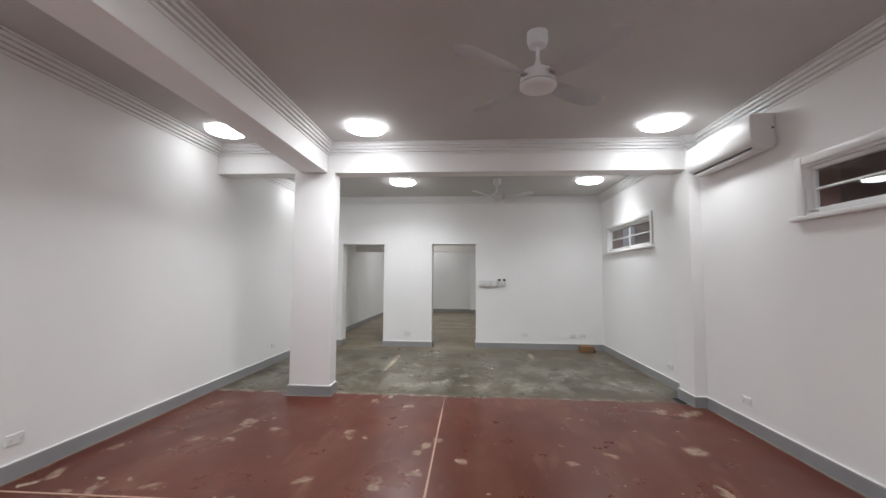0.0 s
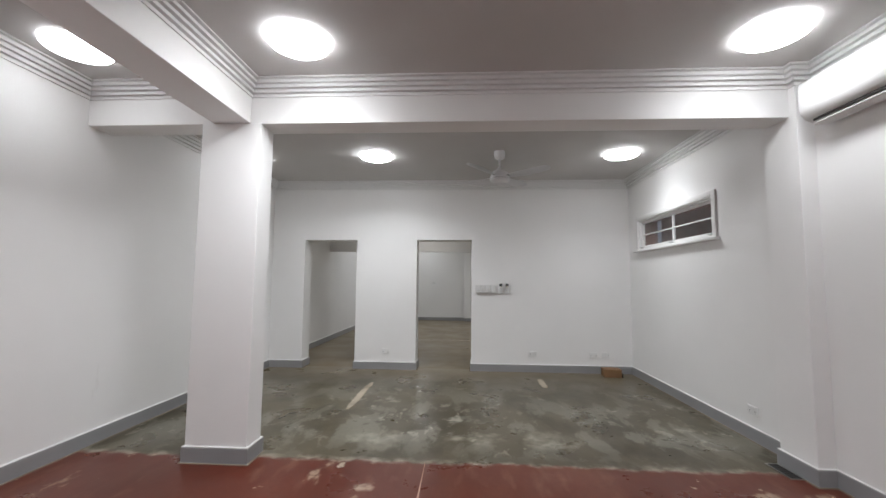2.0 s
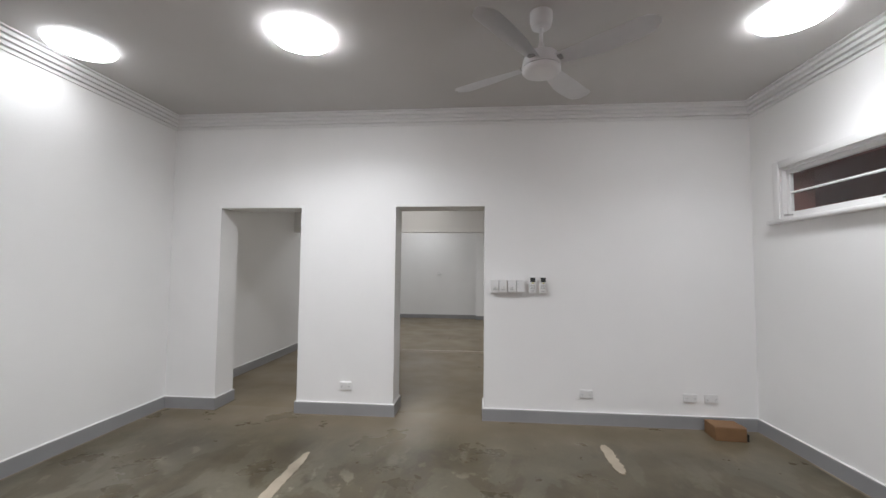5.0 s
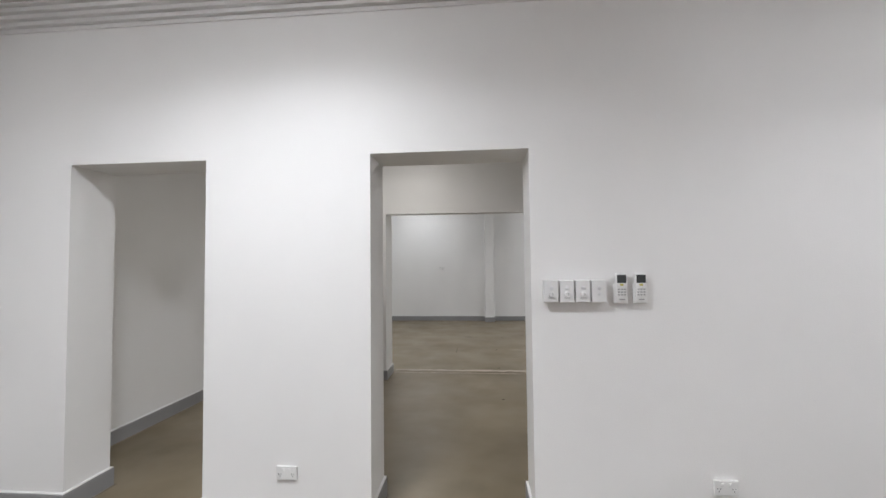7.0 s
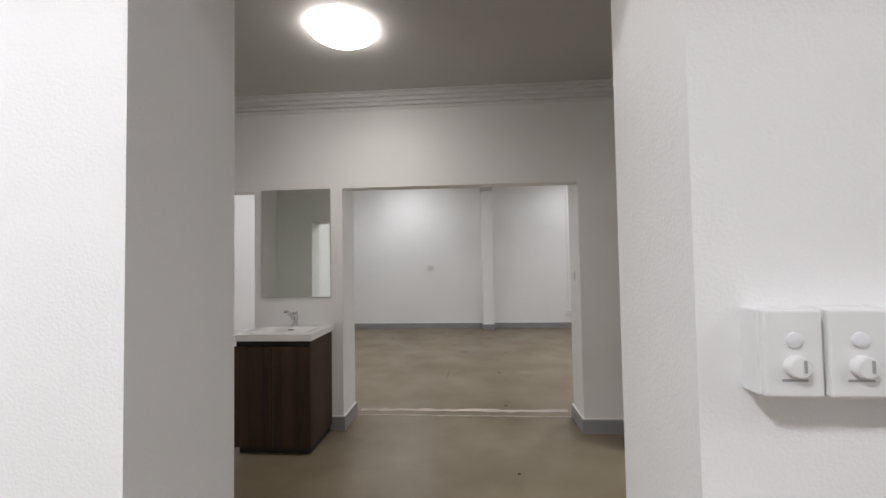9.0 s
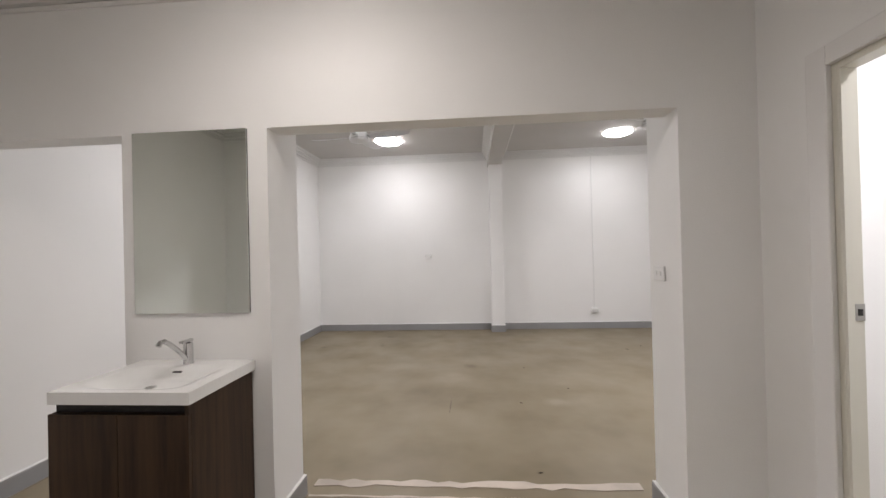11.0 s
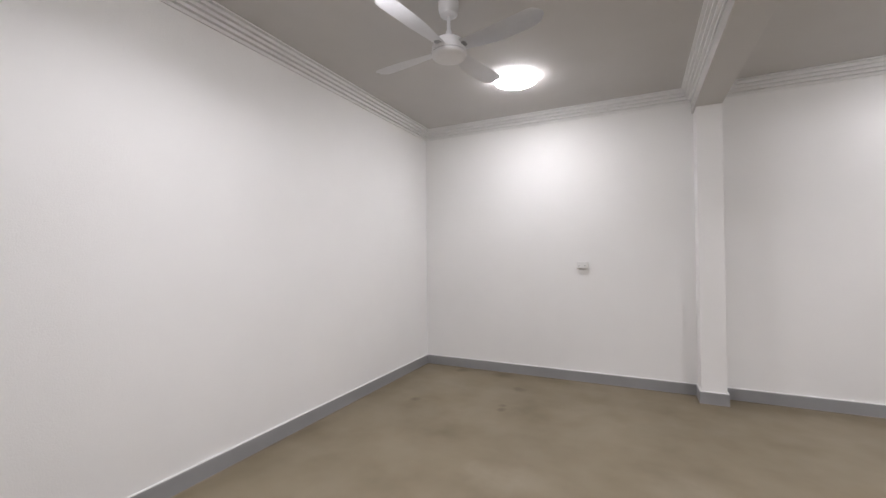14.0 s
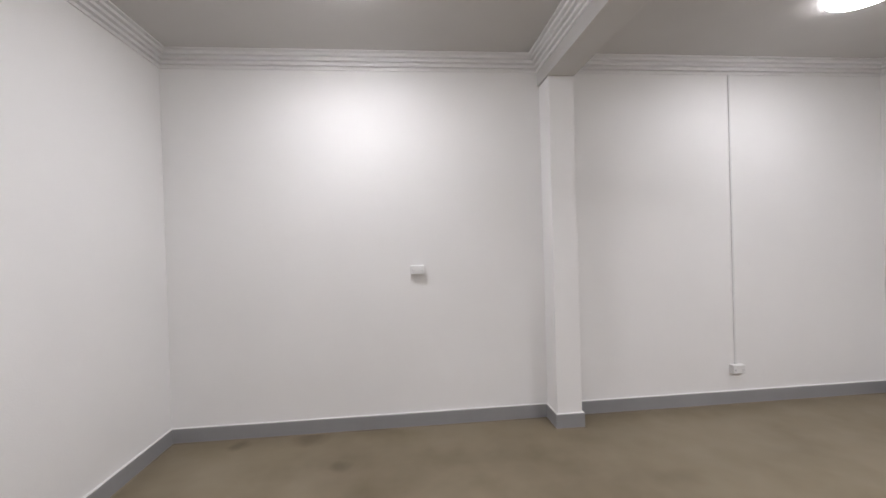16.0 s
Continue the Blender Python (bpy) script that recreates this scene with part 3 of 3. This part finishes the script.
fan = ceiling_fan()
fan.matrix_basis = pose(0.891, 3.91, CZ, 0, 0, 37)
for x, y, z, a in ((0.892, 7.9, CZ, 54), (-1.185, 15.07, BZ, 79.5), (2.26, 15.02, BZ, 27)):
    copy_thing(fan, pose(x, y, z, 0, 0, a))


# ---- wall air conditioner ----
def air_conditioner():
    ob = thing("air_conditioner", "white wall-mounted split air conditioner under the cornice", "air conditioner", "", pose(XR, 5.36, 2.51))
    # section: depth from the wall, height
    sec = [(0, 0.03), (0.03, 0.0), (0.10, 0.0), (0.175, 0.035), (0.205, 0.075), (0.212, 0.12), (0.212, 0.27), (0.20, 0.295), (0.17, 0.30), (0, 0.30)]
    bm = bmesh.new()
    ends = [[bm.verts.new((-d, y, z)) for d, z in sec] for y in (-0.515, 0.515)]
    for i in range(len(sec)):
        j = (i + 1) % len(sec)
        bm.faces.new((ends[0][i], ends[0][j], ends[1][j], ends[1][i]))
    bm.faces.new(ends[0])
    bm.faces.new(ends[1])
    bmesh.ops.recalc_face_normals(bm, faces=bm.faces)
    bmesh.ops.bevel(bm, geom=[e for e in bm.edges if abs(e.verts[0].co.y - e.verts[1].co.y) < 1e-6], offset=0.012, segments=3, profile=0.5, affect="EDGES")
    part("casing", bm, PLASTIC, ob, "", True)
    part("outlet_slot", boxes((-0.160, -0.152, -0.44, 0.46, 0.012, 0.026)), DARK, ob, "dark air outlet slot")
    lo = part("louvre", boxes((-0.150, -0.04, -0.45, 0.47, -0.006, 0.004), bevel=0.003), PLASTIC, ob, "white louvre flap")
    for y in (-0.47, 0.48):
        part("hinge", boxes((-0.13, -0.06, y - 0.008, y + 0.008, -0.004, 0.004)), PLASTIC, lo)
    part("label", boxes((-0.045, -0.015, -0.5175, -0.5145, 0.14, 0.22)), PLASTIC, ob, "small rating sticker")
    part("label_mark", boxes((-0.04, -0.02, -0.519, -0.517, 0.165, 0.18)), DARK, ob, "dark print")
    part("wall_plate", boxes((-0.012, 0.0, -0.50, 0.50, 0.03, 0.28)), STEEL, ob)


air_conditioner()


# ---- power points and switches ----
def power_point(label, surface=False):
    """A double socket plate facing -y, its back at y = 0."""
    ob = thing("power_point", label, "power point", "white power points")
    y = -0.036 if surface else 0.0
    if surface:
        part("mounting_block", boxes((-0.060, 0.060, -0.036, 0, -0.038, 0.038), bevel=0.003), PLASTIC, ob)
    part("plate", boxes((-0.0585, 0.0585, y - 0.014, y, -0.0365, 0.0365), bevel=0.003), PLASTIC, ob)
    for s in (-1, 1):
        part("rocker", boxes((s * 0.018 - 0.006, s * 0.018 + 0.006, y - 0.018, y - 0.013, 0.012, 0.026), bevel=0.001), PLASTIC, ob)
        for dx, dz in ((-0.007, -0.004), (0.007, -0.004), (0, -0.016)):
            part("slot", boxes((s * 0.036 + dx - 0.0012, s * 0.036 + dx + 0.0012, y - 0.0146, y - 0.0135, dz - 0.004, dz + 0.004)), DARK, ob)
    return ob


pp = power_point("white double power point on the wall above the skirting")
pp.matrix_basis = pose(-0.773, YM0, 0.285)
for x, y, z, a in ((1.524, YM0, 0.285, 0), (2.448, YM0, 0.28, 0), (2.629, YM0, 0.28, 0), (XL, 7.64, 0.295, 90), (XL, 3.98, 0.275, 90), (XR, 6.80, 0.27, -90), (XR, 5.35, 0.27, -90)):
    copy_thing(pp, pose(x, y, z, 0, 0, a))
sp = power_point("white surface-mounted power point at the foot of a conduit", True)
sp.matrix_basis = pose(2.265, YE, 0.325)
sw = power_point("white power point on a block halfway up the end wall", True)
sw.matrix_basis = pose(-0.638, YE, 1.335)

cd = thing("conduit", "white plastic conduit running down the end wall", "conduit")
part("pipe", boxes((2.252, 2.272, YE - 0.012, YE, 0.363, 3.02), bevel=0.003), PLASTIC, cd)
part("collar", boxes((2.247, 2.277, YE - 0.016, YE, 0.363, 0.389), bevel=0.003), PLASTIC, cd)


def dimmer_switch(lower_knob):
    ob = thing("light_switch", "white fan and light control on a deep mounting block" if lower_knob else "white two-button light switch on a mounting block", "light switch", "row of wall switches")
    part("mounting_block", boxes((-0.038, 0.038, -0.036, 0, -0.058, 0.058), bevel=0.003), PLASTIC, ob)
    part("plate", boxes((-0.0365, 0.0365, -0.047, -0.036, -0.057, 0.057), bevel=0.003), PLASTIC, ob)
    def disc(z, r, h):
        bm = lathe([(0, 0), (r, 0), (r, h * 0.8), (r * 0.85, h), (0, h)], 20)
        bmesh.ops.transform(bm, matrix=pose(0, -0.0468, z, 90, 0, 0), verts=bm.verts)
        return bm
    part("button", disc(0.018, 0.010, 0.004), FAN_WHITE, ob, "", True)
    if lower_knob:
        k = part("knob", disc(-0.016, 0.0145, 0.012), PLASTIC, ob, "", True)
        part("pointer", boxes((0.003, 0.006, -0.0605, -0.0585, -0.022, -0.006)), GREY_PLASTIC, k)
        part("dial_marks", boxes((-0.016, 0.016, -0.0475, -0.0465, -0.036, -0.033)), GREY_PLASTIC, ob)
    else:
        part("button", disc(-0.012, 0.010, 0.004), FAN_WHITE, ob, "", True)
    return ob


s0 = dimmer_switch(True)
s0.matrix_basis = pose(0.674, YM0, 1.278)
copy_thing(s0, pose(0.755, YM0, 1.278))
copy_thing(s0, pose(0.836, YM0, 1.278))
dimmer_switch(False).matrix_basis = pose(0.917, YM0, 1.278)


def remote_control():
    ob = thing("remote_control", "white air conditioner remote in a wall holder", "remote control", "wall remotes")
    part("holder", boxes((-0.033, 0.033, -0.020, 0, -0.075, 0.03), bevel=0.004), PLASTIC, ob, "white wall cradle")
    part("body", boxes((-0.029, 0.029, -0.034, -0.012, -0.072, 0.082), bevel=0.006), PLASTIC, ob, "", True)
    part("screen", boxes((-0.023, 0.023, -0.0352, -0.0335, 0.032, 0.074)), SCREEN, ob, "dark display")
    part("button", boxes((-0.009, 0.009, -0.0365, -0.0335, 0.018, 0.028), bevel=0.001), YELLOW, ob, "olive start button")
    for j in range(3):
        for i in (-1, 0, 1):
            part("button", boxes((i * 0.015 - 0.005, i * 0.015 + 0.005, -0.036, -0.0335, -0.004 - j * 0.014, 0.003 - j * 0.014), bevel=0.001), GREY_PLASTIC, ob)
    part("logo_bar", boxes((-0.014, 0.014, -0.0348, -0.0338, -0.056, -0.050)), GREY_PLASTIC, ob, "plain grey mark")
    return ob


rc = remote_control()
rc.matrix_basis = pose(1.034, YM0, 1.287)
copy_thing(rc, pose(1.131, YM0, 1.287))

js = thing("light_switch", "white double light switch on the opening's reveal", "light switch", "", pose(1.143, 12.418, 1.274))
part("plate", boxes((-0.012, 0, -0.058, 0.058, -0.037, 0.037), bevel=0.003), PLASTIC, js)
for yy in (-0.02, 0.02):
    part("rocker", boxes((-0.016, -0.011, yy - 0.008, yy + 0.008, -0.012, 0.012), bevel=0.001), PLASTIC, js)

sd = thing("smoke_detector", "white square smoke detector on the ceiling", "smoke detector", "", pose(-0.308, 14.95, BZ))
part("base", boxes((-0.065, 0.065, -0.065, 0.065, -0.014, 0), bevel=0.004), PLASTIC, sd)
part("sensor_cover", boxes((-0.058, 0.058, -0.058, 0.058, -0.05, -0.014), bevel=0.014), PLASTIC, sd, "", True)


# ---- vanity and mirror ----
def vanity():
    x0, x1, yf, yb = -1.542, -0.950, 11.725, 12.184
    ob = thing("vanity_unit", "dark wood vanity cabinet with white ceramic basin top", "vanity unit")
    part("cabinet", boxes((x0, x1, yf + 0.04, yb, 0.06, 0.842), (x0, x1, yf + 0.02, yf + 0.04, 0.06, 0.80), (x1 - 0.016, x1, yf + 0.003, yf + 0.04, 0.80, 0.842)), WOOD, ob)
    part("kickboard", boxes((x0 + 0.02, x1 - 0.02, yf + 0.05, yb, 0.0, 0.06)), DARK, ob)
    # near-black strip stands in for the shade inside the finger gap
    part("shadow_gap", boxes((x0 + 0.006, x1 - 0.017, yf + 0.03, yf + 0.0395, 0.80, 0.842)), DARK, ob, "dark strip painted as shade in the finger gap")
    xm = (x0 + x1) / 2
    for a, b in ((x0, xm - 0.0015), (xm + 0.0015, x1)):
        part("door", boxes((a, b, yf, yf + 0.018, 0.06, 0.80), bevel=0.0015), WOOD, ob)
    # moulded top: rim, sloping bowl and underside
    X0, X1, Y0, Y1, zt, zb = -1.536, -0.940, 11.718, 12.197, 0.892, 0.843
    bm = bmesh.new()
    nx, ny = 40, 34
    grid = []
    for j in range(ny + 1):
        row = []
        for i in range(nx + 1):
            u, v = i / nx, j / ny
            x, y = X0 + (X1 - X0) * u, Y0 + (Y1 - Y0) * v
            a, b = abs(u - 0.5) / 0.42, abs(v - 0.44) / 0.38
            d = max(a, b) if max(a, b) < 1 else 1
            q = min(1.0, max(0.0, (1 - (a ** 5 + b ** 5) ** 0.2) / 0.6))
            row.append(bm.verts.new((x, y, zt - 0.042 * q * q * (3 - 2 * q))))
        grid.append(row)
    for j in range(ny):
        for i in range(nx):
            bm.faces.new((grid[j][i], grid[j][i + 1], grid[j + 1][i + 1], grid[j + 1][i]))
    loop = grid[0] + [r[-1] for r in grid[1:]] + grid[-1][-2::-1] + [r[0] for r in grid[-2:0:-1]]
    low = [bm.verts.new((v.co.x, v.co.y, zb)) for v in loop]
    for k in range(len(loop)):
        m = (k + 1) % len(loop)
        bm.faces.new((loop[m], loop[k], low[k], low[m]))
    basin = part("basin", bm, CERAMIC, ob, "white moulded ceramic basin top", True)
    part("overflow", boxes((-1.27, -1.225, 12.052, 12.066, 0.862, 0.875), bevel=0.002), DARK, basin, "dark overflow slot")
    dr = lathe([(0, 0.8435), (0.022, 0.8445), (0.024, 0.838)], 20)
    bmesh.ops.transform(dr, matrix=pose(-1.25, 11.90, 0.009), verts=dr.verts)
    part("drain", dr, CHROME, basin, "chrome drain", True)
    # mixer
    tx, ty = -1.245, 12.13
    b = lathe([(0, 0.884), (0.026, 0.885), (0.024, 0.893), (0.022, 0.90), (0.022, 0.985), (0.02, 0.995), (0, 0.998)], 24)
    bmesh.ops.transform(b, matrix=pose(tx, ty, 0), verts=b.verts)
    tap = part("tap", b, CHROME, ob, "chrome mixer tap", True)
    path = [(tx, ty - 0.01, 0.915), (tx, ty - 0.05, 0.955), (tx, ty - 0.09, 0.99), (tx, ty - 0.125, 1.018), (tx, ty - 0.155, 1.034), (tx, ty - 0.18, 1.034), (tx, ty - 0.19, 1.018)]
    part("spout", tube(path, 0.0115, 14), CHROME, tap, "", True)
    part("lever", boxes((tx - 0.012, tx + 0.012, ty - 0.05, ty + 0.025, 0.998, 1.012), bevel=0.004), CHROME, tap, "", True)


vanity()
mr = thing("mirror", "frameless rectangular mirror above the vanity", "mirror")
part("glass", boxes((-1.571, -0.958, YB0 - 0.014, YB0 - 0.009, 1.13, 2.062), bevel=0.0015), MIRROR, mr)
part("backing", boxes((-1.5705, -0.9585, YB0 - 0.009, YB0, 1.1305, 2.0615)), SHADOW_GAP, mr)


# ---- floor details ----
def ragged_strip(x0, x1, y0, y1, seed, wobble, along_y=True, z=0.004):
    """A thin patch with uneven long edges."""
    rnd = random.Random(seed)
    bm = bmesh.new()
    n = 26
    top = []
    for i in range(n + 1):
        t = i / n
        taper = min(1.0, 6 * t + 0.25, 6 * (1 - t) + 0.25)
        a, b = rnd.uniform(-wobble, wobble), rnd.uniform(-wobble, wobble)
        if along_y:
            m, hw = (x0 + x1) / 2, (x1 - x0) / 2 * taper
            y = y0 + (y1 - y0) * t
            top.append((bm.verts.new((m - hw + a, y, z)), bm.verts.new((m + hw + b, y, z))))
        else:
            m, hw = (y0 + y1) / 2, (y1 - y0) / 2
            x = x0 + (x1 - x0) * t
            top.append((bm.verts.new((x, m - hw + a, z)), bm.verts.new((x, m + hw + b, z))))
    for p, q in zip(top, top[1:]):
        bm.faces.new((p[0], p[1], q[1], q[0]))
    bmesh.ops.recalc_face_normals(bm, faces=bm.faces)
    ext = bmesh.ops.extrude_face_region(bm, geom=bm.faces[:])
    for v in ext["geom"]:
        if isinstance(v, bmesh.types.BMVert):
            v.co.z = -0.001
    bmesh.ops.recalc_face_normals(bm, faces=bm.faces)
    return bm


structure("floor_patch", ragged_strip(-0.835, -0.755, 7.40, 8.58, 1, 0.010), CEMENT, "pale cement strip where a partition stood", "floor patch")
structure("floor_patch", ragged_strip(1.50, 1.58, 8.48, 8.96, 2, 0.010), CEMENT, "short pale cement strip in the grey floor", "floor patch")
structure("floor_patch", ragged_strip(-0.835, 1.125, 12.648, 12.712, 3, 0.018, False), SEAM, "pale ragged cement seam under the opening", "floor patch")
structure("floor_patch", ragged_strip(-0.835, 1.125, 12.540, 12.556, 4, 0.006, False, 0.003), SEAM, "thin pale seam under the opening", "floor patch")
structure("floor_crack", ragged_strip(-0.074, -0.066, 13.78, 14.25, 8, 0.005, True, 0.0015), DUST, "thin pale crack in the back room floor", "floor crack")
structure("floor_joint", ragged_strip(0.160, 0.174, -0.98, 6.17, 5, 0.0012), JOINT, "pale pink filled joint in the red floor", "floor joint")
structure("floor_joint", ragged_strip(XL + 0.02, 0.160, 3.835, 3.849, 6, 0.0012, False), JOINT, "pale pink filled joint across the red floor", "floor joint")

bx = thing("cardboard_box", "small flattened brown cardboard box on the floor", "box", "", pose(2.665, 9.245, 0.0, 0, 0, -4))
part("carton", boxes((-0.13, 0.115, -0.10, 0.10, 0, 0.112), bevel=0.006), CARD, bx)
part("flap", boxes((-0.128, 0.118, -0.098, -0.002, 0.112, 0.116), bevel=0.001), CARD, bx)
part("open_end", boxes((0.115, 0.14, -0.085, 0.06, 0, 0.06), bevel=0.004), DARK, bx, "dark torn end")

vt = thing("floor_vent", "small dark floor grate beside the pilaster", "floor vent", "", pose(2.842, 6.22, 0.0, 0, 0, 0))
part("frame", boxes((-0.05, 0.05, -0.13, -0.12, -0.001, 0.006), (-0.05, 0.05, 0.12, 0.13, -0.001, 0.006), (-0.05, -0.04, -0.12, 0.12, -0.001, 0.006), (0.04, 0.05, -0.12, 0.12, -0.001, 0.006)), STEEL, vt)
part("well", boxes((-0.04, 0.04, -0.12, 0.12, -0.001, 0.004)), DARK, vt, "dark opening")
for i in range(7):
    part("slat", boxes((-0.04, 0.04, -0.108 + i * 0.034, -0.100 + i * 0.034, 0.004, 0.006)), DARK, vt)


# ---- crumbs on the floor ----
def crumb(seed, size):
    rnd = random.Random(seed)
    bm = bmesh.new()
    bmesh.ops.create_icosphere(bm, subdivisions=1, radius=1)
    for v in bm.verts:
        v.co = Vector((v.co.x * size * rnd.uniform(0.7, 1.3), v.co.y * size * 0.5 * rnd.uniform(0.6, 1.3), max(-0.001, v.co.z * size * 0.25 + size * 0.12)))
    ob = tagged(finish("wood_chip", bm, CHIP), "small dark chip lying on the concrete", "debris", "chips on the floor")
    return ob


CRUMBS = ((2.26, 16.0, 0.018, 10), (2.52, 16.19, 0.017, 0), (0.74, 15.13, 0.012, 30), (1.09, 14.4, 0.013, 20), (0.58, 14.01, 0.016, -40), (0.54, 11.54, 0.016, 0), (0.56, 12.83, 0.016, 10))
CHIP = plain("dark_chip", (0.05, 0.035, 0.022), 0.8)
for k, (x, y, d, a) in enumerate(CRUMBS):
    crumb(k, d).matrix_basis = pose(x, y, 0, 0, 0, a)
